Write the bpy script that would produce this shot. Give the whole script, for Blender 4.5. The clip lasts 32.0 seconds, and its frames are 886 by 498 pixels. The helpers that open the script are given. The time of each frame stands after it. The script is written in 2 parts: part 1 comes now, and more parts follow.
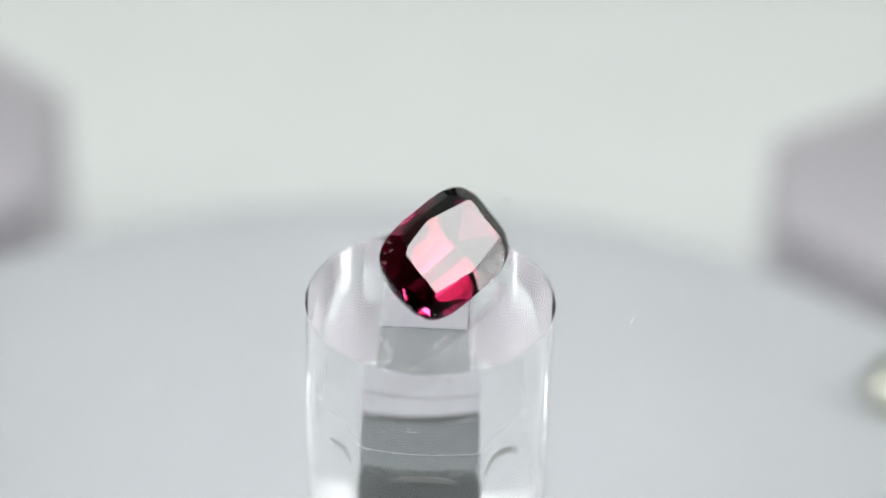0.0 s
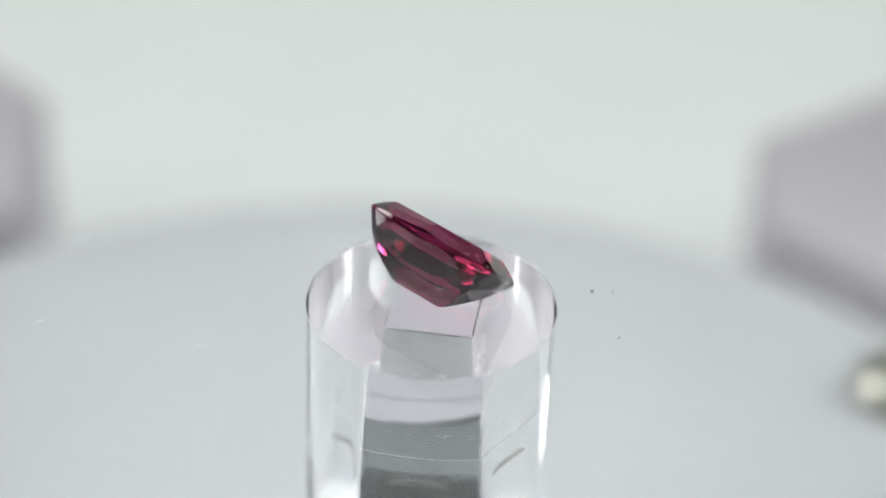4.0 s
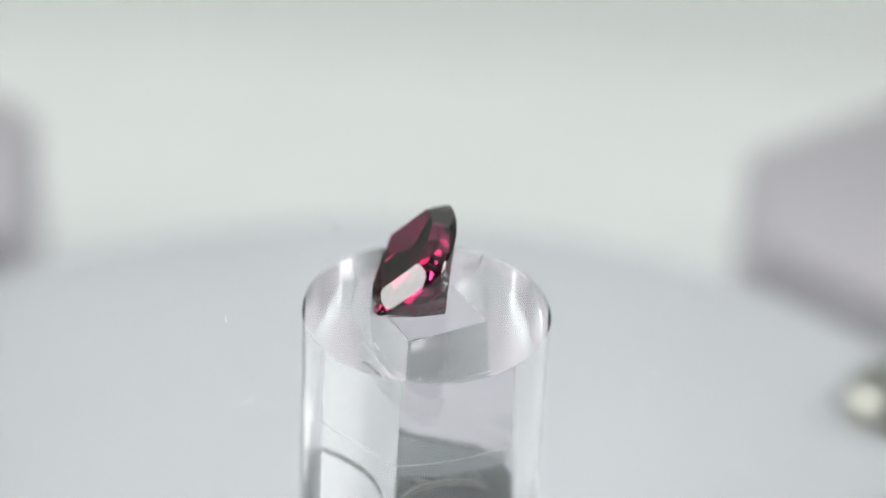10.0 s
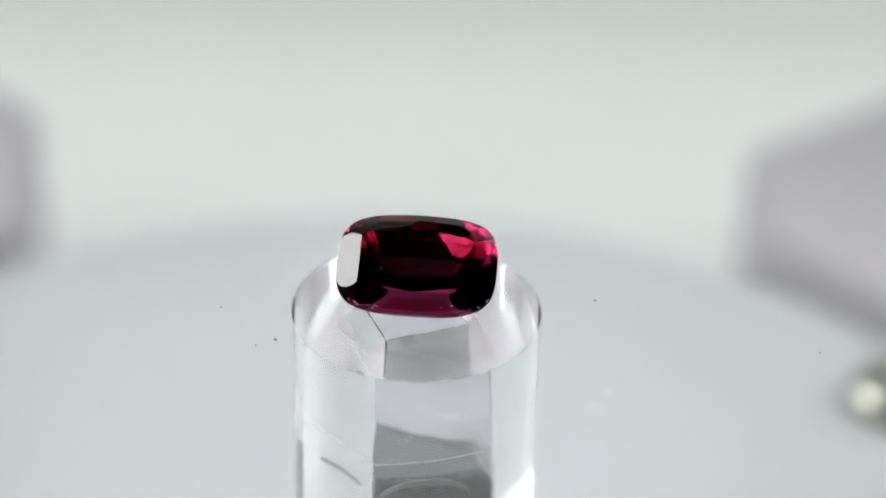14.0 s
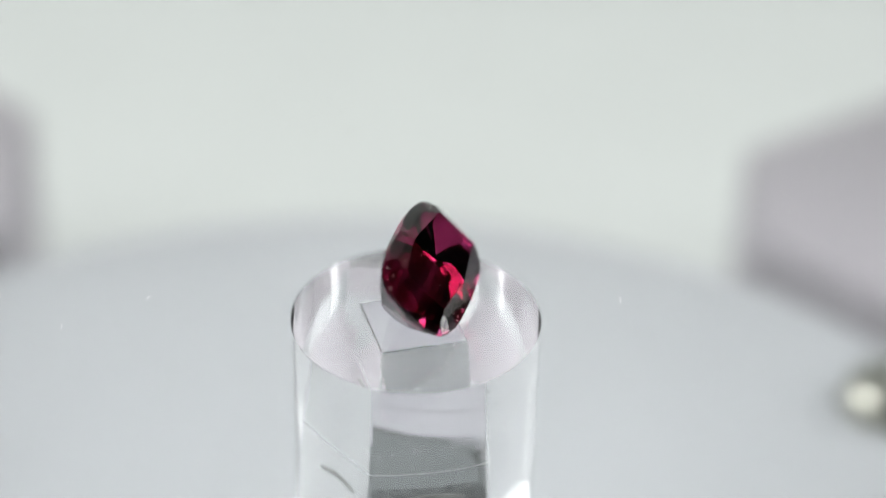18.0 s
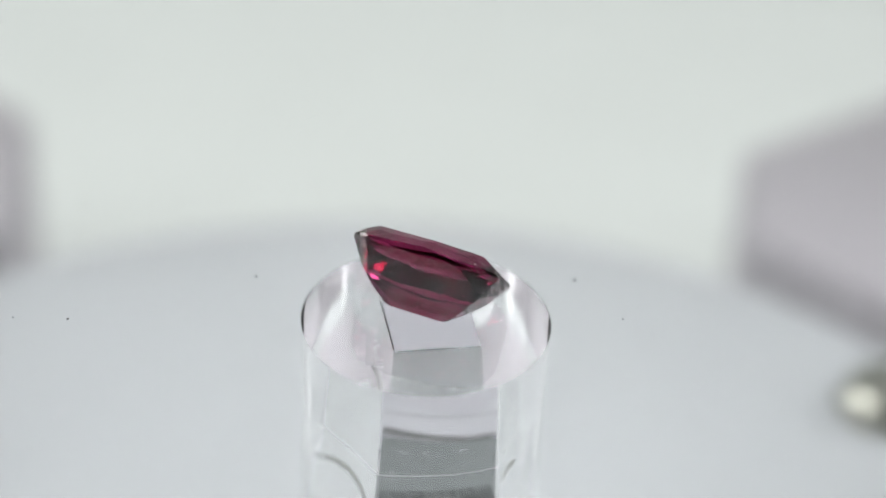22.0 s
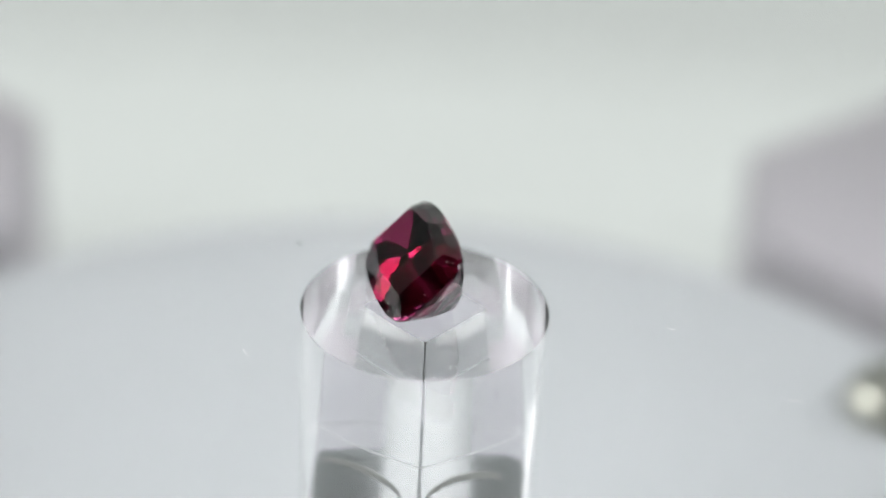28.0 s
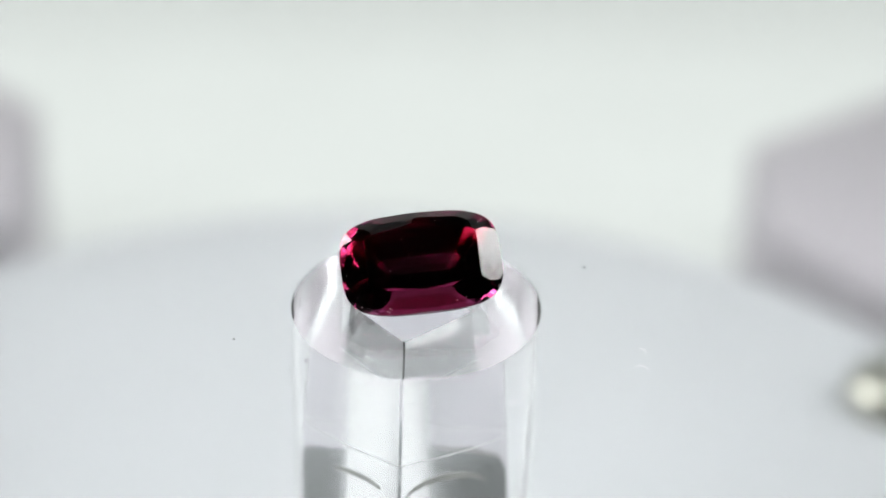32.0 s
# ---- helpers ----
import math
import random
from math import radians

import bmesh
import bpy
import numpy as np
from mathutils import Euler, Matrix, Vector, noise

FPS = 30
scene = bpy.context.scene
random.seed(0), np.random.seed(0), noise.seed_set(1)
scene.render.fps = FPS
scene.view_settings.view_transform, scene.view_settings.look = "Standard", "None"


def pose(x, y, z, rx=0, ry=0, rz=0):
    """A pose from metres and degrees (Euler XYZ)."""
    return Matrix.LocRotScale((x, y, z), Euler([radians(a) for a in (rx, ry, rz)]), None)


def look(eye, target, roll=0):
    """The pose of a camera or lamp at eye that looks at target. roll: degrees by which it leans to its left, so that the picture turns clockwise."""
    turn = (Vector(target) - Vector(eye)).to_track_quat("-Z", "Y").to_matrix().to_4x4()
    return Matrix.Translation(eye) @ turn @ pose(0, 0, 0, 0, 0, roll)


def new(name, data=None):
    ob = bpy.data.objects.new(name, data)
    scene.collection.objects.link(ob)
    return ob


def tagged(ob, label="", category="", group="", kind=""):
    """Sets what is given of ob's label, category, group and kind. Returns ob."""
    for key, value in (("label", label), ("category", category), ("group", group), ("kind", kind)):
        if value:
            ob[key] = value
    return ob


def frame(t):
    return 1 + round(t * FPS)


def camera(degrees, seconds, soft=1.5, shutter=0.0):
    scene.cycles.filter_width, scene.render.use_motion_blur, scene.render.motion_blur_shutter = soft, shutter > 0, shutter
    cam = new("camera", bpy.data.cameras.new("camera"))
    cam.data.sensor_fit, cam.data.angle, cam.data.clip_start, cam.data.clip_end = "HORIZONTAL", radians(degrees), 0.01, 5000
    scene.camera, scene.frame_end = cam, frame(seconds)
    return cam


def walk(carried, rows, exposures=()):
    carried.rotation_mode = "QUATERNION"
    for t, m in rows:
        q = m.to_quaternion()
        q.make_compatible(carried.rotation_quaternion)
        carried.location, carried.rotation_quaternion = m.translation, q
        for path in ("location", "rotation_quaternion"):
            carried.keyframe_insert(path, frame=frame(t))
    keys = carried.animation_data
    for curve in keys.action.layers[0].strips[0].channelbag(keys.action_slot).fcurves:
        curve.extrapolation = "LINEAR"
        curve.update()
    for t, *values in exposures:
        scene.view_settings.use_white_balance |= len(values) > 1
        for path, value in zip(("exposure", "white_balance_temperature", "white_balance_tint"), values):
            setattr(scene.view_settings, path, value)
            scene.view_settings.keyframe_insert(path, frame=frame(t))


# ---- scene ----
# All lengths below are written in millimetres and scaled by MM.
MM = 0.001

# ---- camera ----
DIST, ELEV, ROLL = 100.0, radians(34.0), 2.3
FOV = 24.0
F_PX = 784.0 / math.tan(radians(FOV / 2))

cam = camera(FOV, 32.0, soft=1.5)
cam.data.dof.use_dof = True
cam.data.dof.focus_distance = 98.0 * MM
cam.data.dof.aperture_fstop = 15.0

EYE = Vector((0, -DIST * math.cos(ELEV), DIST * math.sin(ELEV)))
UP = Vector((0, math.sin(ELEV), math.cos(ELEV)))
RIGHT = Vector((1, 0, 0))
# where the spindle's top centre sits relative to the line of sight, in mm at the subject
AIM_X, AIM_Y = 0.90, 2.29


def view(sx, sy, ex=0.0):
    """Camera pose; sx, sy: small hand-held pan and tilt (mm at the subject), ex: sideways step of the eye."""
    target = RIGHT * (AIM_X - sx) + UP * (AIM_Y + sy)
    return look((EYE + RIGHT * ex) * MM, target * MM, ROLL)


# seconds, pan, tilt, sideways step
SWAY = [
    (0.0, 0.78, -0.86, 1.2), (1.0, 0.74, -0.90, 1.2), (2.0, 0.74, -0.82, 1.2), (3.0, 0.74, -0.78, 1.2),
    (3.5, 0.40, -0.80, 1.0), (4.5, 0.25, -0.70, 0.5), (5.5, 0.10, -0.85, 0.2), (6.0, -0.28, -0.42, 0.0),
    (6.5, -0.30, -0.28, 0.0), (7.0, 0.08, -0.18, 0.0), (8.0, 0.16, 0.20, 0.0), (9.0, 0.20, 0.02, 0.0),
    (10.0, 0.06, 0.10, 0.0), (11.0, -0.18, 0.10, 0.0), (12.0, 0.18, -0.12, 0.0), (13.0, 0.11, -0.02, 0.0),
    (14.0, 0.15, -0.08, 0.0), (14.5, 0.24, -0.28, 0.0), (16.5, -0.10, 0.05, 0.0), (17.0, -0.06, -0.02, 0.0),
    (18.0, -0.03, -0.03, 0.0), (19.0, -0.14, 0.16, 0.0), (20.0, -0.16, 0.00, 0.0), (21.0, -0.08, -0.08, 0.0),
    (22.0, -0.16, 0.12, 0.0), (23.0, 0.05, 0.00, 0.0), (24.0, -0.08, 0.04, 0.0), (25.0, -0.14, 0.32, 0.0),
    (25.5, -0.14, 0.18, 0.0), (27.5, 0.18, 0.04, 0.0), (28.0, 0.11, 0.06, 0.0), (29.0, 0.13, -0.04, 0.0),
    (30.0, 0.16, -0.20, 0.0), (31.0, 0.22, -0.11, 0.0), (32.0, 0.18, -0.30, 0.0),
]
# the phone's automatic exposure lifts twice
LIFT = [(0.0, 0.0), (0.5, 0.08), (1.0, 0.15), (1.5, 0.08), (2.0, 0.0), (31.0, 0.0), (31.5, 0.10), (32.0, 0.21)]
walk(cam, [(t, view(a, b, c)) for t, a, b, c in SWAY], LIFT)

# ---- light: two LED panels, one on each side behind the stone ----
world = bpy.data.worlds.new("world")
world.use_nodes = True
scene.world = world
world.node_tree.nodes["Background"].inputs["Color"].default_value = (0.9, 0.95, 1.0, 1)
world.node_tree.nodes["Background"].inputs["Strength"].default_value = 0.05
scene.view_settings.exposure = 0.0


def panel_lamp(side, watts, wide, y):
    """An upright LED panel beside the stone, facing across the table; side is -1 or 1."""
    data = bpy.data.lights.new("led_panel_lamp", "AREA")
    data.shape, data.size, data.size_y, data.energy, data.color = "RECTANGLE", wide * MM, 420 * MM, watts, (0.985, 1.0, 0.992)
    ob = new("led_panel_lamp", data)
    ob.matrix_world = look(Vector((side * 282, y, 270)) * MM, Vector((0, y, 270)) * MM)
    return ob


panel_lamp(-1, 1.76, 156, 75)
panel_lamp(1, 1.56, 130, 88)


# ---- materials ----
def nodes_of(name):
    m = bpy.data.materials.new(name)
    m.use_nodes = True
    return m, m.node_tree.nodes, m.node_tree.links, m.node_tree.nodes["Principled BSDF"]


def plain(name, colour, rough=0.5, grain=0.06, scale=900.0, bump=0.0, spec=0.5, metal=0.0, coarse=60.0):
    """A painted or moulded surface with variation at two scales."""
    m, n, l, b = nodes_of(name)
    b.inputs["Roughness"].default_value = rough
    b.inputs["Metallic"].default_value = metal
    b.inputs["Specular IOR Level"].default_value = spec
    geo = n.new("ShaderNodeTexCoord")
    big, small = n.new("ShaderNodeTexNoise"), n.new("ShaderNodeTexNoise")
    big.inputs["Scale"].default_value, small.inputs["Scale"].default_value = coarse, scale
    l.new(geo.outputs["Object"], big.inputs["Vector"])
    l.new(geo.outputs["Object"], small.inputs["Vector"])
    add = n.new("ShaderNodeMath")
    add.operation = "ADD"
    l.new(big.outputs["Fac"], add.inputs[0])
    l.new(small.outputs["Fac"], add.inputs[1])
    ramp = n.new("ShaderNodeMapRange")
    ramp.inputs["From Min"].default_value, ramp.inputs["From Max"].default_value = 0.6, 1.4
    ramp.inputs["To Min"].default_value, ramp.inputs["To Max"].default_value = 1 - grain, 1 + grain
    l.new(add.outputs[0], ramp.inputs["Value"])
    mix = n.new("ShaderNodeMix")
    mix.data_type, mix.blend_type = "RGBA", "MULTIPLY"
    mix.inputs[0].default_value = 1.0
    mix.inputs[6].default_value = (*colour, 1)
    l.new(ramp.outputs["Result"], mix.inputs[7])
    l.new(mix.outputs[2], b.inputs["Base Color"])
    if bump:
        bn = n.new("ShaderNodeBump")
        bn.inputs["Strength"].default_value, bn.inputs["Distance"].default_value = bump, 0.0001
        l.new(small.outputs["Fac"], bn.inputs["Height"])
        l.new(bn.outputs["Normal"], b.inputs["Normal"])
    return m


def clear(name, colour, ior, rough=0.0, through_light=1.0, tint=(1, 1, 1), waves=0.0):
    """A transparent solid; waves is the height in metres of upright ripples left by moulding."""
    m, n, l, b = nodes_of(name)
    b.inputs["Specular Tint"].default_value = (*tint, 1)
    b.inputs["Base Color"].default_value = (*colour, 1)
    b.inputs["IOR"].default_value = ior
    b.inputs["Roughness"].default_value = rough
    b.inputs["Transmission Weight"].default_value = through_light
    if waves:
        geo, grow, noise, bn = (n.new("ShaderNode" + k) for k in ("TexCoord", "Mapping", "TexNoise", "Bump"))
        grow.inputs["Scale"].default_value = (1, 1, 0.12)
        noise.inputs["Scale"].default_value, noise.inputs["Detail"].default_value = 800.0, 1.0
        bn.inputs["Strength"].default_value, bn.inputs["Distance"].default_value = 1.0, waves
        l.new(geo.outputs["Object"], grow.inputs["Vector"])
        l.new(grow.outputs["Vector"], noise.inputs["Vector"])
        l.new(noise.outputs["Fac"], bn.inputs["Height"])
        l.new(bn.outputs["Normal"], b.inputs["Normal"])
    return m


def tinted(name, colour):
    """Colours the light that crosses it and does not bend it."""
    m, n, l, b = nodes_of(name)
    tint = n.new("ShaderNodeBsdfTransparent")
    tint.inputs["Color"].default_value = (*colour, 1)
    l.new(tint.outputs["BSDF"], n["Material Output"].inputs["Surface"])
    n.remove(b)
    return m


ACRYLIC = clear("clear_acrylic", (0.99, 0.992, 0.995), 1.49, 0.0, 1.0)
HUB_ACRYLIC = clear("moulded_acrylic", (0.985, 0.984, 0.986), 1.49, waves=0.000006)
SOCKET_ACRYLIC = clear("lilac_tinged_acrylic", (0.94, 0.905, 0.945), 1.49)
GARNET = clear("red_purple_garnet", (0.43, 0.074, 0.225), 1.80, tint=(0.75, 0.75, 0.74))
# tint of the shell added inside the stone to imitate its absorption
GARNET_SHELL_TINT = tinted("red_shell_tint", (0.775, 0.55, 0.61))
WHITE_PLASTIC = plain("white_plastic", (0.396, 0.412, 0.427), 0.34, 0.03, spec=0.24)
WHITE_CARD = plain("white_card", (0.75, 0.784, 0.762), 0.9, 0.03)
LILAC = plain("lilac_grey_plastic", (0.365, 0.347, 0.372), 0.7, 0.04)
PALE_LILAC = plain("pale_lilac_plastic", (0.41, 0.395, 0.425), 0.7, 0.04)
GREY_SHAFT = plain("grey_moulded_plastic", (0.078, 0.09, 0.09), 0.7, 0.35, 2500.0, 0.4, spec=0.25)
STEEL = plain("polished_steel", (0.40, 0.40, 0.35), 0.36, 0.1, metal=1.0)
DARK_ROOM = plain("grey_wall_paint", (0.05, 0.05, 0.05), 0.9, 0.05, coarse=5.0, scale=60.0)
DUST = plain("dark_dust", (0.06, 0.055, 0.05), 0.9, 0.3)
GLUE = plain("dried_glue", (0.5, 0.52, 0.52), 0.35, 0.1)
GREY_GLUE = plain("grey_glue", (0.2, 0.21, 0.195), 0.5, 0.25, 2500.0)
LINT = plain("pale_lint", (0.75, 0.75, 0.75), 0.8, 0.1)


# ---- building helpers ----
def mesh_of(name, bm, material, smooth=None):
    me = bpy.data.meshes.new(name)
    bm.to_mesh(me)
    bm.free()
    me.materials.append(material)
    if smooth is not None:
        me.polygons.foreach_set("use_smooth", [True] * len(me.polygons))
        me.set_sharp_from_angle(angle=radians(smooth))
    return me


def part(name, bm, material, parent, label="", smooth=None):
    ob = new(name, mesh_of(name, bm, material, smooth))
    ob.parent = parent
    if label:
        ob["label"] = label
    return ob


def thing(name, bm, material, label, category, smooth=None, group="", kind=""):
    return tagged(new(name, mesh_of(name, bm, material, smooth)), label, category, group, kind)


def lathe(profile, n=128):
    """Turns a list of (radius, height) in mm round the z axis; a radius of 0 closes an end."""
    bm = bmesh.new()
    rings = []
    for r, z in profile:
        if r == 0:
            rings.append([bm.verts.new((0, 0, z * MM))])
        else:
            rings.append([bm.verts.new((r * MM * math.cos(2 * math.pi * k / n), r * MM * math.sin(2 * math.pi * k / n), z * MM)) for k in range(n)])
    for a, b in zip(rings, rings[1:]):
        for k in range(n):
            j = (k + 1) % n
            f = [a[k % len(a)], a[j % len(a)], b[j % len(b)], b[k % len(b)]]
            f = list(dict.fromkeys(f))
            if len(f) > 2:
                bm.faces.new(f)
    bmesh.ops.recalc_face_normals(bm, faces=bm.faces)
    return bm


def box(x0, x1, y0, y1, z0, z1, bevel=0.0):
    bm = bmesh.new()
    bmesh.ops.create_cube(bm, size=1, matrix=Matrix.Translation(Vector(((x0 + x1) / 2, (y0 + y1) / 2, (z0 + z1) / 2)) * MM) @ Matrix.Diagonal(((x1 - x0) * MM, (y1 - y0) * MM, (z1 - z0) * MM, 1)))
    if bevel:
        bmesh.ops.bevel(bm, geom=bm.edges[:], offset=bevel * MM, segments=3, affect="EDGES")
    return bm


def some_faces(bm, keep):
    """A copy of bm with those faces only for which keep(face) holds."""
    out = bm.copy()
    out.faces.ensure_lookup_table()
    bmesh.ops.delete(out, geom=[f for f in out.faces if not keep(f)], context="FACES")
    bmesh.ops.scale(out, vec=(MM, MM, MM), verts=out.verts)
    return out


# ---- the turning parts' common motion ----
PERIOD = 17.15
FACING = 14.35          # when the stone's table faces the camera
OFF = Vector((-0.455, 0.168, 0)) * MM
LEAN, LEAN_TO = 1.0, Vector((-0.743, 0.669, 0))
LEANING = Matrix.Rotation(radians(LEAN), 4, Vector((-LEAN_TO.y, LEAN_TO.x, 0)))


def spin(t):
    return Matrix.Rotation(2 * math.pi * (t - FACING) / PERIOD, 4, "Z") @ Matrix.Translation(OFF) @ LEANING


# ---- setting ----
GROUND_Z = -50.0
tagged(new("ground", mesh_of("ground", box(-1400, 1400, -1700, 500, GROUND_Z - 10, GROUND_Z), WHITE_CARD)),
       "matt white card laid on the table top", "ground", kind="structure")
tagged(new("backdrop", mesh_of("backdrop", box(-500, 500, 500, 510, GROUND_Z, 900), WHITE_CARD)), "upright sheet of white card behind the turntable", "backdrop", kind="structure")
# Strip added out of view so that the stone picks up a thin dark line.
tagged(new("trim", mesh_of("trim", box(-500, 500, 494, 499.9, 184, 224, 1.0), DARK_ROOM)), "unseen dark grey strip added to give the stone a dark reflected line", "trim", kind="structure")
tagged(new("wall_north", mesh_of("wall_north", box(-1400, 1400, 520, 530, GROUND_Z, 1500), DARK_ROOM)), "plain dark wall of the dim room", "wall", kind="structure")
for nm, args in (("wall_west", (-1410, -1400, -1700, 520)), ("wall_east", (1400, 1410, -1700, 520)), ("wall_south", (-1400, 1400, -1710, -1700))):
    tagged(new(nm, mesh_of(nm, box(*args, GROUND_Z, 1500), DARK_ROOM)), "plain dark wall of the dim room", "wall", kind="structure")
tagged(new("ceiling", mesh_of("ceiling", box(-1410, 1410, -1710, 530, 1500, 1510), DARK_ROOM)), "plain grey painted ceiling", "ceiling", kind="structure")

# ---- turntable base with its knob and the square drive shaft ----
BASE_TOP, BASE_R, BASE_X = -25.0, 47.0, -2.0
SQ_TURN, SQ_AT, SQ_HALF = radians(30.0), (-0.26, 0.07), 2.12


def sq_half(z):
    """Half the width of the socket, which widens downwards."""
    return SQ_HALF + 0.034 * (-2.1 - z)


TOP_Z, FACE_Z = -9.55, -10.8     # the shaft's top and the end of its rounded shoulder


def shoulder(z):
    """How far the shaft's faces draw back towards its rounded top."""
    k = min(1.0, max(0.0, (z - FACE_Z) / (TOP_Z + 0.01 - FACE_Z)))
    return 0.04 + 0.45 * (1 - math.sqrt(1 - k * k))


def shaft_mesh():
    """A square bar that sits tight in the socket; its faces stand just clear of the socket."""
    bm = bmesh.new()
    nu = 24
    heights = [TOP_Z + (FACE_Z - TOP_Z) * (k / 40) ** 2 for k in range(41)] + [FACE_Z - 0.3 * k for k in range(1, 23)] + [-18.1]
    for face in range(4):
        turn = Matrix.Rotation(face * math.pi / 2, 3, "Z")
        grid = []
        for z in heights:
            s = sq_half(z) - shoulder(z)
            row = []
            for k in range(nu + 1):
                u = -s + 2 * s * k / nu
                ragged = 0.07 * math.sin(u * 7.3 + face * 2.1) + 0.05 * math.sin(u * 17.9 + face) + 0.03 * math.sin(u * 41.0)
                fade = min(1.0, max(0.0, (z - FACE_Z) / 0.9))
                row.append(bm.verts.new(turn @ Vector((u, -s, z + ragged * fade * (1 - (u / s) ** 4))) * MM))
            grid.append(row)
        for a, b in zip(grid, grid[1:]):
            for k in range(nu):
                bm.faces.new((a[k], b[k], b[k + 1], a[k + 1]))
    s = sq_half(TOP_Z) - shoulder(TOP_Z)
    bm.faces.new([bm.verts.new((x * s * MM, y * s * MM, heights[0] * MM)) for x, y in ((-1, -1), (1, -1), (1, 1), (-1, 1))])
    bmesh.ops.remove_doubles(bm, verts=bm.verts[:], dist=1e-7)
    bmesh.ops.recalc_face_normals(bm, faces=bm.faces)
    bmesh.ops.transform(bm, matrix=Matrix.Translation((SQ_AT[0] * MM, SQ_AT[1] * MM, 0)) @ Matrix.Rotation(SQ_TURN, 4, "Z"), verts=bm.verts)
    return bm


def glue_smear(face, cu, cz, a, b, du, dz, n=28):
    """A crescent of glue on the socket wall: the upper half of an ellipse less the same ellipse moved by du, dz."""
    bm = bmesh.new()
    turn = Matrix.Translation((SQ_AT[0] * MM, SQ_AT[1] * MM, 0)) @ Matrix.Rotation(SQ_TURN + face * math.pi / 2, 4, "Z")
    rows = []
    for k in range(n + 1):
        q = math.pi * (0.04 + 0.92 * k / n)
        u, z = cu + a * math.cos(q), cz + b * math.sin(q)
        wide = math.sin(q) ** 0.6 * (1 + 0.12 * math.sin(k * 1.7) + 0.06 * math.sin(k * 4.1))
        ends = [(u, z), (u + du * wide, z + dz * wide)]
        rows.append([bm.verts.new(turn @ (Vector((p, -(sq_half(r) + out), r)) * MM)) for p, r in ends for out in (0.012, -0.03)])
    for p, q in zip(rows, rows[1:]):
        for i, j in ((0, 1), (1, 3), (3, 2), (2, 0)):
            bm.faces.new((p[i], p[j], q[j], q[i]))
    bm.faces.new([rows[0][i] for i in (0, 2, 3, 1)]), bm.faces.new([rows[-1][i] for i in (0, 1, 3, 2)])
    bmesh.ops.recalc_face_normals(bm, faces=bm.faces)
    return bm


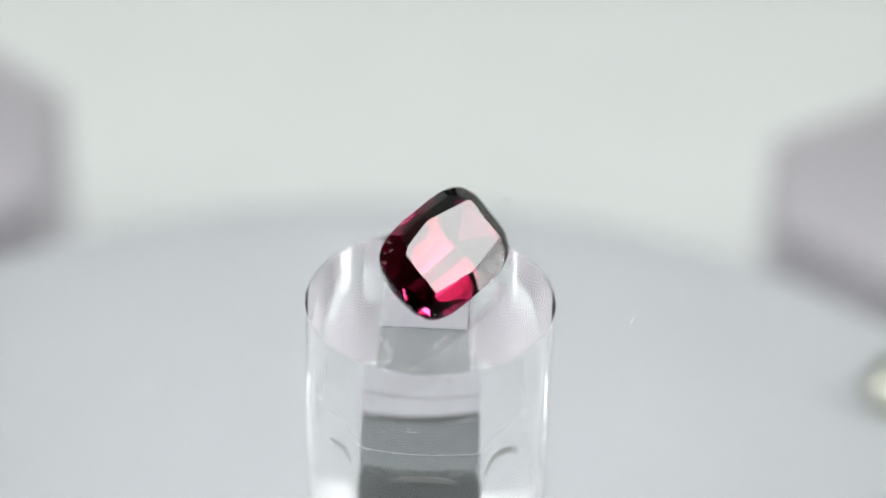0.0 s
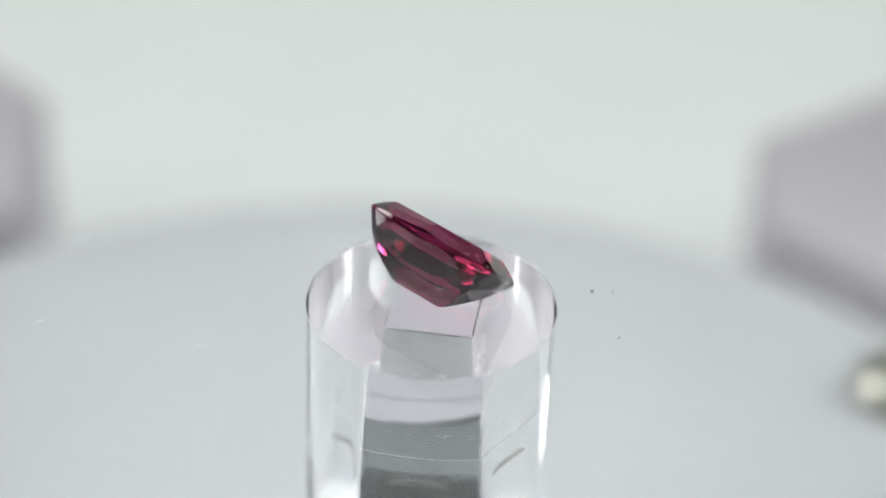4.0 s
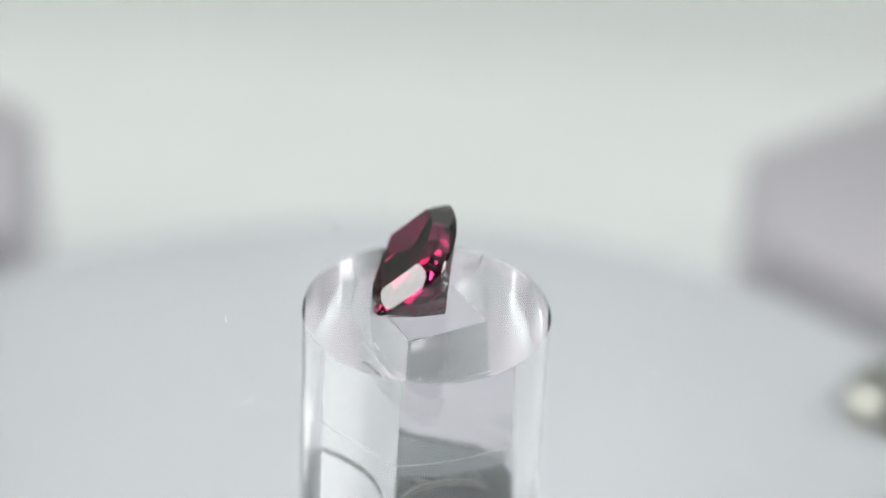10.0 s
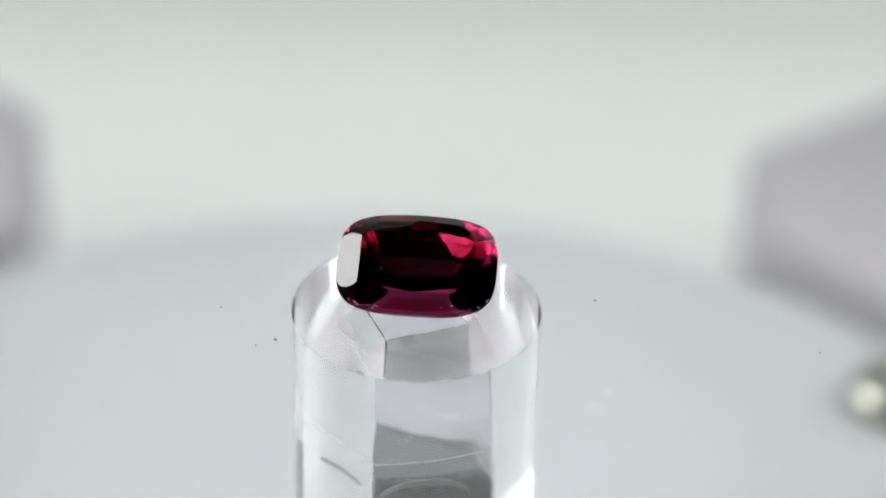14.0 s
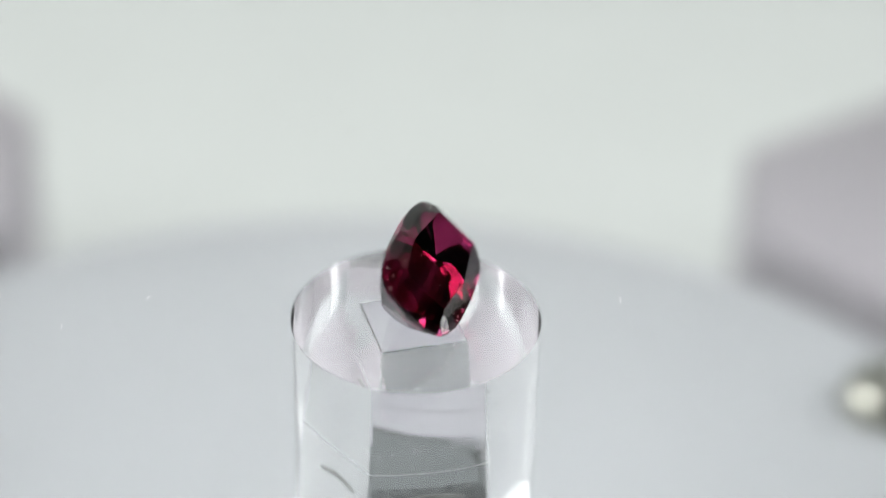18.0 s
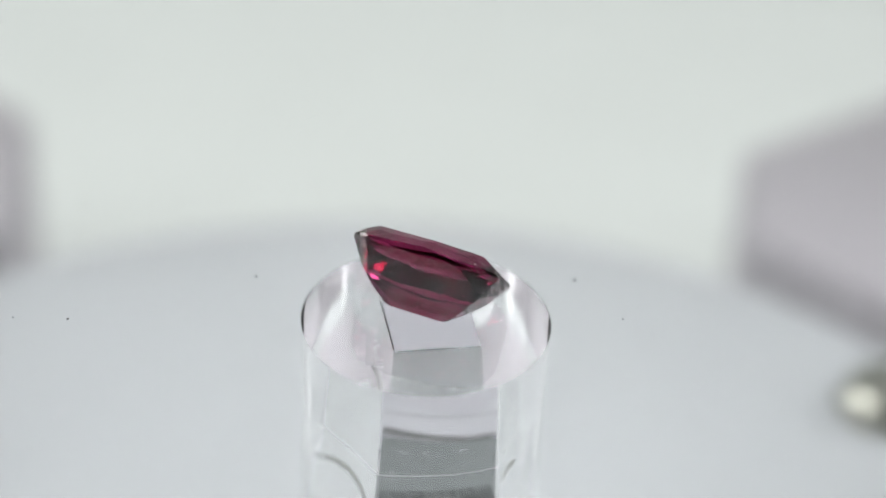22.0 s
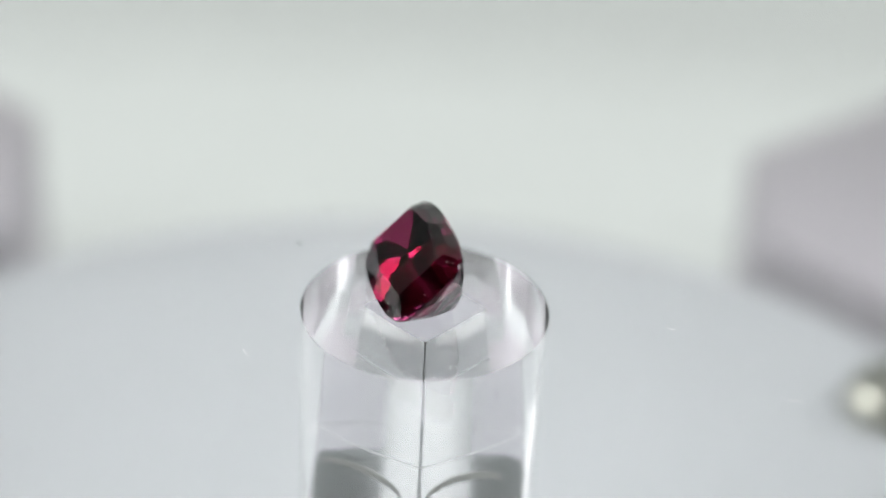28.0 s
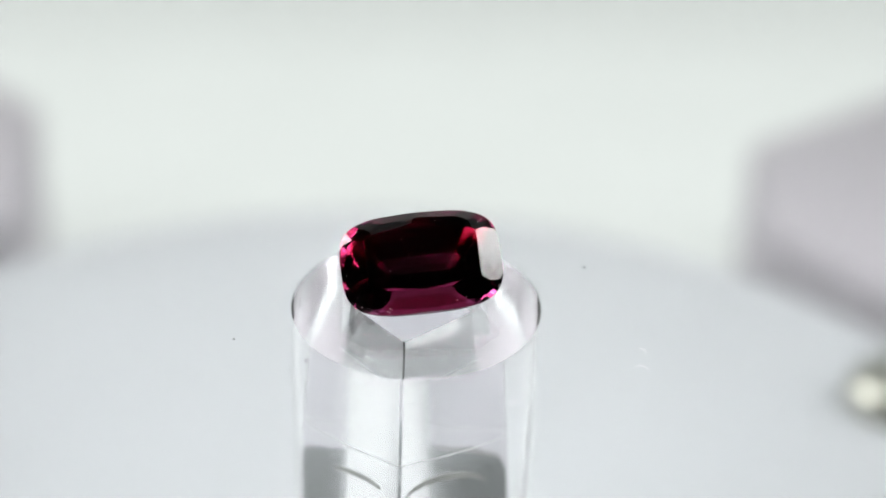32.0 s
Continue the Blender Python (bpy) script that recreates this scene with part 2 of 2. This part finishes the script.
def turntable_base():
    base = tagged(new("turntable_base"), "round white plastic motor base of a small display turntable", "turntable")
    r = BASE_R
    prof = [(0, GROUND_Z), (r, GROUND_Z), (r, BASE_TOP - 2.0)]
    prof += [(r - 2 + 2 * math.cos(a), BASE_TOP - 2 + 2 * math.sin(a)) for a in [radians(d) for d in range(0, 91, 15)]]
    prof += [(7.6, BASE_TOP), (7.4, BASE_TOP - 0.3), (7.0, BASE_TOP - 0.3), (0, BASE_TOP - 0.3)]
    part("housing", lathe(prof, 160), WHITE_PLASTIC, base, smooth=40).location = (BASE_X * MM, 0, 0)
    collar = [(7.7, BASE_TOP - 0.05), (11.6, BASE_TOP - 0.05), (11.6, BASE_TOP + 0.5), (11.3, BASE_TOP + 0.8), (1.0, BASE_TOP + 0.8), (1.0, BASE_TOP - 0.05), (7.7, BASE_TOP - 0.05)]
    part("collar", lathe(collar, 96), PALE_LILAC, base, "flat lilac-grey plastic collar round the spindle", smooth=40)
    bm = shaft_mesh()
    shaft = part("shaft", bm, GREY_SHAFT, base, "dark grey square drive shaft")
    bm = seam = bmesh.new()
    rings = [[bm.verts.new((x * s * MM, y * s * MM, z * MM)) for x, y in ((-1, -1), (1, -1), (1, 1), (-1, 1))]
             for s, z in ((sq_half(-8.31) - 0.01, -8.31), (sq_half(-8.3) + 0.006, -8.3), (sq_half(-8.26) + 0.006, -8.26), (sq_half(-8.25) - 0.01, -8.25))]
    for a, b in zip(rings, rings[1:]):
        for k in range(4):
            bm.faces.new((a[k], a[(k + 1) % 4], b[(k + 1) % 4], b[k]))
    bmesh.ops.transform(bm, matrix=Matrix.Translation((SQ_AT[0] * MM, SQ_AT[1] * MM, 0)) @ Matrix.Rotation(SQ_TURN, 4, "Z"), verts=bm.verts)
    part("spindle", lathe([(0, BASE_TOP - 0.2), (0.06, BASE_TOP - 0.2), (0.06, -18.2), (0.05, -18.09), (0, -18.09)], 16), ACRYLIC, shaft, "hair-thin clear spindle pin", smooth=40)
    rng, bm = random.Random(11), bmesh.new()
    for face in range(4):
        turn = Matrix.Rotation(face * math.pi / 2, 3, "Z")
        for k in range(44):
            r = rng.choice((0.011, 0.014, 0.017, 0.02, 0.026, 0.034))
            low = -6.75 - abs(rng.gauss(0, 0.2)) if k % 5 < 3 else rng.uniform(-9.8, -6.9)
            at = turn @ Vector((rng.uniform(-2.1, 2.1), -sq_half(low) + 0.35 * r, low))
            bmesh.ops.create_icosphere(bm, subdivisions=1, radius=r * MM, matrix=Matrix.Translation(at * MM) @ Matrix.Diagonal((rng.uniform(0.8, 2.2), 1, 0.7, 1)))
    bmesh.ops.transform(bm, matrix=Matrix.Translation((SQ_AT[0] * MM, SQ_AT[1] * MM, 0)) @ Matrix.Rotation(SQ_TURN, 4, "Z"), verts=bm.verts)
    tagged(part("glue_beads", bm, GLUE, shaft, "row of tiny pale glue beads"), kind="stuff")
    bm = seam
    part("glue_seam", bm, GLUE, shaft, "thin pale seam of glue")
    for face, *shape in ((3, 0.2, -10.05, 1.2, 0.45, -0.05, -0.32), (2, -0.1, -10.1, 1.1, 0.45, 0.0, -0.3),
                         (1, -0.4, -10.75, 1.85, 1.4, -0.1, -0.42), (0, -0.35, -10.7, 1.85, 1.35, -0.1, -0.36)):
        part("glue_smear", glue_smear(face, *shape), GREY_GLUE, shaft, "crescent-shaped smear of grey glue", smooth=40)
    return base, shaft


turntable, drive_shaft = turntable_base()


def steel_knob():
    prof = [(0, 0), (3.2, 0), (3.35, 0.15), (3.35, 0.7), (3.2, 1.05)]
    prof += [(0.6 + 2.5 * math.cos(radians(a)), 1.15 + 1.25 * math.sin(radians(a))) for a in range(10, 86, 15)] + [(0.5, 2.45), (0, 2.47)]
    return part("knob", lathe(prof, 48), STEEL, turntable, "small rounded polished metal knob", smooth=30)


knob = steel_knob()
knob.location = Vector((30.5, 24.9, BASE_TOP)) * MM

# ---- lilac blocks behind the base ----
for pts in ([(23.5, 42.0), (24.2, 54.8), (63.0, 82.6), (63.0, 0.0), (50.0, 0.0), (46.0, 14.5), (36.5, 30.0)],
            [(-29.0, 41.0), (-30.1, 56.6), (-40.0, 66.0), (-62.0, 80.0), (-62.0, 0.0), (-53.5, 0.0), (-47.5, 21.5), (-40.0, 31.5)]):
    bm = bmesh.new()
    lo = [bm.verts.new((x * MM, y * MM, GROUND_Z * MM)) for x, y in pts]
    hi = [bm.verts.new((x * MM, y * MM, (GROUND_Z + 26.6) * MM)) for x, y in pts]
    bm.faces.new(hi), bm.faces.new(lo[::-1])
    for k in range(len(pts)):
        j = (k + 1) % len(pts)
        bm.faces.new((lo[k], lo[j], hi[j], hi[k]))
    bmesh.ops.recalc_face_normals(bm, faces=bm.faces)
    bmesh.ops.bevel(bm, geom=bm.edges[:], offset=0.5 * MM, segments=2, affect="EDGES")
    thing("block", bm, LILAC, "pale lilac-grey plastic block lying on white card", "block", group="blocks behind the turntable")

# ---- clear platter with its boss and square socket ----
PLATE_R, PLATE_T, BOSS_R, BOSS_END, CEIL = 55.0, 1.95, 6.0, -18.2, -2.1
FILLET, PLATE_TOP = 0.04, -0.22


def platter_mesh():
    n = 384
    bm = bmesh.new()

    def ring(r, z):
        wavy = r < BOSS_R + 1
        turns = [2 * math.pi * k / n for k in range(n)]
        radii = [r + (0.009 * math.sin(9 * q + 0.5) + 0.003 * math.sin(22 * q) if wavy else 0) for q in turns]
        return [bm.verts.new((e * MM * math.cos(q), e * MM * math.sin(q), z * MM)) for e, q in zip(radii, turns)]

    def square(z, trim=0.0):
        out, half = [], sq_half(z) - trim
        for k in range(n):
            a = 2 * math.pi * k / n
            s = min(half / max(abs(math.cos(a - SQ_TURN)), abs(math.sin(a - SQ_TURN))), half * 1.414 - 0.06)
            out.append(bm.verts.new(((SQ_AT[0] + s * math.cos(a)) * MM, (SQ_AT[1] + s * math.sin(a)) * MM, z * MM)))
        return out

    rings = [ring(PLATE_R - 0.3, PLATE_TOP), ring(PLATE_R, PLATE_TOP - 0.3), ring(PLATE_R, -PLATE_T + 0.3), ring(PLATE_R - 0.3, -PLATE_T), ring(BOSS_R + FILLET + 0.01, -PLATE_T),
             *(ring(BOSS_R + FILLET * (1 - math.sin(a)), -PLATE_T - FILLET * (1 - math.cos(a))) for a in (radians(30 * k) for k in range(4))), ring(BOSS_R, -PLATE_T - FILLET - 0.01), ring(BOSS_R, BOSS_END + 0.03), ring(BOSS_R - 0.03, BOSS_END), square(BOSS_END), square(CEIL - 0.07), square(CEIL, 0.06)]
    for a, b in zip(rings, rings[1:]):
        for k in range(n):
            bm.faces.new((a[k], a[(k + 1) % n], b[(k + 1) % n], b[k]))
    bm.faces.new(rings[0])
    bm.faces.new(rings[-1])
    bmesh.ops.recalc_face_normals(bm, faces=bm.faces)
    bmesh.ops.scale(bm, vec=(1 / MM, 1 / MM, 1 / MM), verts=bm.verts)
    return bm


def clear_platter():
    ob = tagged(new("platter"), "clear acrylic turntable platter with a thick round hub underneath", "platter")
    solid = platter_mesh()
    far = lambda f: max(math.hypot(v.co.x, v.co.y) for v in f.verts)
    low = lambda f: max(v.co.z for v in f.verts) < BOSS_END + 0.05
    kinds = {f.index: ("plate" if max(v.co.z for v in f.verts) > -PLATE_T - FILLET and far(f) > 4 else "hub_end" if low(f) else "hub" if far(f) > 4 else "socket") for f in solid.faces}
    for nm, label, mat in (("plate", "clear acrylic disc", ACRYLIC), ("hub", "clear acrylic round hub", HUB_ACRYLIC), ("socket", "square socket in the hub", SOCKET_ACRYLIC),
                           ("hub_end", "polished end of the hub", HUB_ACRYLIC)):
        piece = part(nm, some_faces(solid, lambda f: kinds[f.index] == nm), mat, ob, label, smooth=25)
        piece.visible_shadow = False
    solid.free()
    return ob


platter = clear_platter()

# ---- the stone ----
GIRDLE_A, GIRDLE_B = 3.82, 2.433
CROWN = 0.77          # how high the crown is cut, against a full one


def cushion(a, b, power, n):
    out = []
    for k in range(n):
        t = 2 * math.pi * k / n
        c, s = math.cos(t), math.sin(t)
        out.append((a * math.copysign(abs(c) ** (2 / power), c), b * math.copysign(abs(s) ** (2 / power), s)))
    return out


def gem_solid():
    """A cushion-shaped rough that is ground with one flat cut per facet, in mm; the table faces +z."""
    outline = cushion(GIRDLE_A, GIRDLE_B, 3.5, 120)

    def reach(az):
        return max(x * math.cos(az) + y * math.sin(az) for x, y in outline)

    cuts = []

    def cut(az, slope, inset, z, up):
        """Facet facing the compass direction az, sloping by slope degrees, inset mm inside the outline at height z."""
        az, sl = radians(az), radians(slope)
        if up:
            sl, z = math.atan(CROWN * math.tan(sl)), z * CROWN
        n = Vector((math.cos(az) * math.sin(sl), math.sin(az) * math.sin(sl), (1 if up else -1) * math.cos(sl)))
        r = reach(az) - inset
        cuts.append((n, Vector((r * math.cos(az), r * math.sin(az), z))))

    # crown
    cuts.append((Vector((0, 0, 1)), Vector((0, 0, 0.94 * CROWN))))
    cut(0, 38, 0.03, 0.08, True)
    cut(180, 37, 0.03, 0.08, True)
    for az in (13, -13, 167, 193):
        cut(az, 47, 0.0, 0.09, True)
    cut(100, 38, 0.32, 0.50, True)
    cut(80, 33, 0.32, 0.50, True)
    for az in (262, 278):
        cut(az, 36, 0.0, 0.09, True)
    for az in (83, 97):
        cut(az, 50, 0.0, 0.09, True)
    for az in (56, 124, 236, 304):
        cut(az, 42, 0.0, 0.08, True)
    for az in (33, 147, 213, 327, 72, 108, 252, 288):
        cut(az, 47, 0.0, 0.06, True)
    # pavilion, three tiers
    for az in (10, -10, 170, 190):
        cut(az, 56, 0.0, -0.08, False)
    for az in (0, 180):
        cut(az, 47, 0.69, -1.1, False)
        cut(az, 40, 1.58, -2.05, False)
    for az in (80, 100):
        cut(az, 65, 0.0, -0.08, False)
    for az in (86.5, 93.5):
        cut(az, 44.5, 0.16, -0.36, False)
    cut(90, 42.8, 1.178, -1.36, False)
    cut(90, 41.6, 1.869, -2.0, False)
    for az in (258, 282):
        cut(az, 53, 0.0, -0.08, False)
    for az in (266, 274):
        cut(az, 49.5, 0.36, -0.6, False)
    cut(270, 47.5, 0.958, -1.3, False)
    cut(270, 45.5, 1.60, -2.0, False)
    for az in (56, 124):
        cut(az, 55, 0.0, -0.07, False)
        cut(az, 48, 0.74, -1.1, False)
    for az in (236, 304):
        cut(az, 49, 0.0, -0.07, False)
        cut(az, 45, 0.95, -1.1, False)
    for az in (33, 147, 72, 108):
        cut(az, 58, 0.0, -0.06, False)
    for az in (213, 327, 250, 290):
        cut(az, 52, 0.0, -0.06, False)
    # the ends of the keel are rounded off a little
    for az in (76, 104):
        n = Vector((math.cos(radians(az)) * math.sin(radians(43)), math.sin(radians(az)) * math.sin(radians(43)), -math.cos(radians(43))))
        cuts.append((n, n * 2.25))
    bm = bmesh.new()
    lo = [bm.verts.new((x, y, -3.2)) for x, y in outline]
    hi = [bm.verts.new((x, y, 1.2)) for x, y in outline]
    bm.faces.new(hi), bm.faces.new(lo[::-1])
    for k in range(len(lo)):
        j = (k + 1) % len(lo)
        bm.faces.new((lo[k], lo[j], hi[j], hi[k]))
    for n, co in cuts:
        bmesh.ops.bisect_plane(bm, geom=bm.verts[:] + bm.edges[:] + bm.faces[:], dist=1e-5, plane_co=co, plane_no=n, clear_outer=True)
        rim = [e for e in bm.edges if e.is_boundary]
        if rim:
            bmesh.ops.holes_fill(bm, edges=rim, sides=0)
    bmesh.ops.remove_doubles(bm, verts=bm.verts[:], dist=1e-4)
    bmesh.ops.recalc_face_normals(bm, faces=bm.faces)
    return bm


def gemstone():
    stone = tagged(new("gemstone"), "faceted cushion-cut purplish red garnet lying tipped on the clear platter", "gemstone")
    solid = gem_solid()
    part("table_facet", some_faces(solid, lambda f: f.normal.z > 0.99), GARNET, stone)
    part("crown", some_faces(solid, lambda f: 0.05 < f.normal.z <= 0.99), GARNET, stone)
    part("girdle", some_faces(solid, lambda f: abs(f.normal.z) <= 0.05), GARNET, stone)
    part("pavilion", some_faces(solid, lambda f: f.normal.z < -0.05), GARNET, stone)
    # Added inner shell: each crossing tints light, in place of absorption by depth.
    tint_shell = some_faces(solid, lambda f: True)
    bmesh.ops.transform(tint_shell, matrix=Matrix.Translation((0, 0, -0.1 * MM)) @ Matrix.Diagonal((0.84, 0.84, 0.84, 1)), verts=tint_shell.verts)
    part("tint_shell", tint_shell, GARNET_SHELL_TINT, stone, "added inner shell that reddens light as the stone would absorb it")
    rng, specks = random.Random(3), bmesh.new()
    tops = [f for f in solid.faces if f.normal.z > 0.1 and f.calc_area() > 0.15]
    for k in range(46):
        f = rng.choice(tops)
        w = [rng.random() ** 2 for v in f.verts]
        at = sum((v.co * a for v, a in zip(f.verts, w)), Vector()) / sum(w)
        r = rng.choice((0.012, 0.015, 0.02, 0.028))
        bmesh.ops.create_icosphere(specks, subdivisions=1, radius=r * MM, matrix=Matrix.Translation(at * MM))
    tagged(part("dust", specks, LINT, stone, "tiny pale dust specks"), kind="stuff")
    solid.free()
    return stone


TIP = 42.8
SEAT = Matrix.Translation(Vector((0.08, -0.748, 1.935)) * MM) @ pose(0, 0, 0, 0, 0, -1.4) @ pose(0, 0, 0, 0, -3.2, 0) @ pose(0, 0, 0, TIP, 0, 0)
gem = gemstone()


# ---- dust and lint on the platter ----
def dust_mesh(spots, rng):
    bm = bmesh.new()
    for x, y, size in spots:
        m = Matrix.Translation((x * MM, y * MM, (PLATE_TOP + size * 0.25) * MM)) @ Matrix.Rotation(rng.uniform(0, 6.28), 4, "Z")
        m = m @ Matrix.Diagonal((size * MM * rng.uniform(0.7, 1.6), size * MM * rng.uniform(0.5, 1.0), size * 0.5 * MM, 1))
        made = bmesh.ops.create_icosphere(bm, subdivisions=1, radius=0.5, matrix=m)
        for v in made["verts"]:
            v.co += Vector((rng.uniform(-1, 1), rng.uniform(-1, 1), 0)) * size * 0.12 * MM
    return bm


def hair_mesh(x, y, turn, length, thick, bend):
    """One curled fibre, a thin three-sided tube lying on the platter."""
    bm, rings, n = bmesh.new(), [], 10
    for k in range(n + 1):
        a = turn + bend * (k / n - 0.5)
        s = length * (k / n - 0.5)
        c = Vector((x + s * math.cos(a), y + s * math.sin(a), PLATE_TOP + thick))
        side = Vector((-math.sin(a), math.cos(a), 0))
        rings.append([bm.verts.new((c + side * thick * math.cos(q) + Vector((0, 0, thick * math.sin(q)))) * MM) for q in (0.5, 2.6, 4.7)])
    for a, b in zip(rings, rings[1:]):
        for k in range(3):
            bm.faces.new((a[k], a[(k + 1) % 3], b[(k + 1) % 3], b[k]))
    bm.faces.new(rings[0]), bm.faces.new(rings[-1][::-1])
    bmesh.ops.recalc_face_normals(bm, faces=bm.faces)
    return bm


def dust_on_platter():
    rng = random.Random(5)
    spots = [(15.1, 7.7, 0.14), (17.5, 8.6, 0.12), (19.2, -1.6, 0.12), (8.5, 1.0, 0.13), (-5.9, -4.9, 0.2), (-6.7, -5.5, 0.14), (-12.6, -15.0, 0.12),
             (-10.5, -3.3, 0.1), (-9.0, -2.7, 0.12)]
    for k in range(110):
        r, a = 27 * math.sqrt(rng.uniform(0.05, 1)), rng.uniform(0, 2 * math.pi)
        spots.append((r * math.cos(a), r * math.sin(a), rng.choice((0.04, 0.05, 0.06, 0.07, 0.09))))
    specks = part("dust", dust_mesh(spots, rng), DUST, platter, "tiny dark dust specks")
    specks["kind"] = "stuff"
    bm = bmesh.new()
    for k in range(90):
        a, z, size = rng.uniform(0, 2 * math.pi), rng.uniform(-9.5, -2.3), rng.choice((0.03, 0.04, 0.05, 0.07))
        m = Matrix.Rotation(a, 4, "Z") @ Matrix.Translation(Vector((BOSS_R, 0, z)) * MM) @ Matrix.Diagonal((size * 0.3 * MM, size * rng.uniform(0.6, 1.6) * MM, size * MM, 1))
        bmesh.ops.create_icosphere(bm, subdivisions=1, radius=0.5, matrix=m)
    tagged(part("hub_dust", bm, DUST, platter, "tiny dark specks on the hub"), kind="stuff")
    for x, y, turn, length, bend in ((-6.3, 15.5, 0.4, 0.5, 0.5), (9.7, -6.3, 1.9, 0.55, 1.2), (5.3, 10.6, 1.0, 0.5, 0.9), (9.3, -7.5, 2.6, 1.0, 1.4),
                                     (2.9, -9.4, 0.2, 0.7, 0.3), (-14.0, 6.0, 2.2, 0.6, 0.8), (12.0, 14.0, 1.2, 0.7, 0.4), (-3.0, 12.5, 2.9, 0.5, 1.0)):
        part("lint_fibre", hair_mesh(x, y, turn, length, 0.018, bend), LINT, platter, "pale lint fibre")


dust_on_platter()


def motions():
    ts = [0.5 * k for k in range(65)]
    walk(platter, [(t, spin(t)) for t in ts])
    walk(drive_shaft, [(t, spin(t)) for t in ts])
    walk(gem, [(t, spin(t) @ SEAT) for t in ts])


motions()
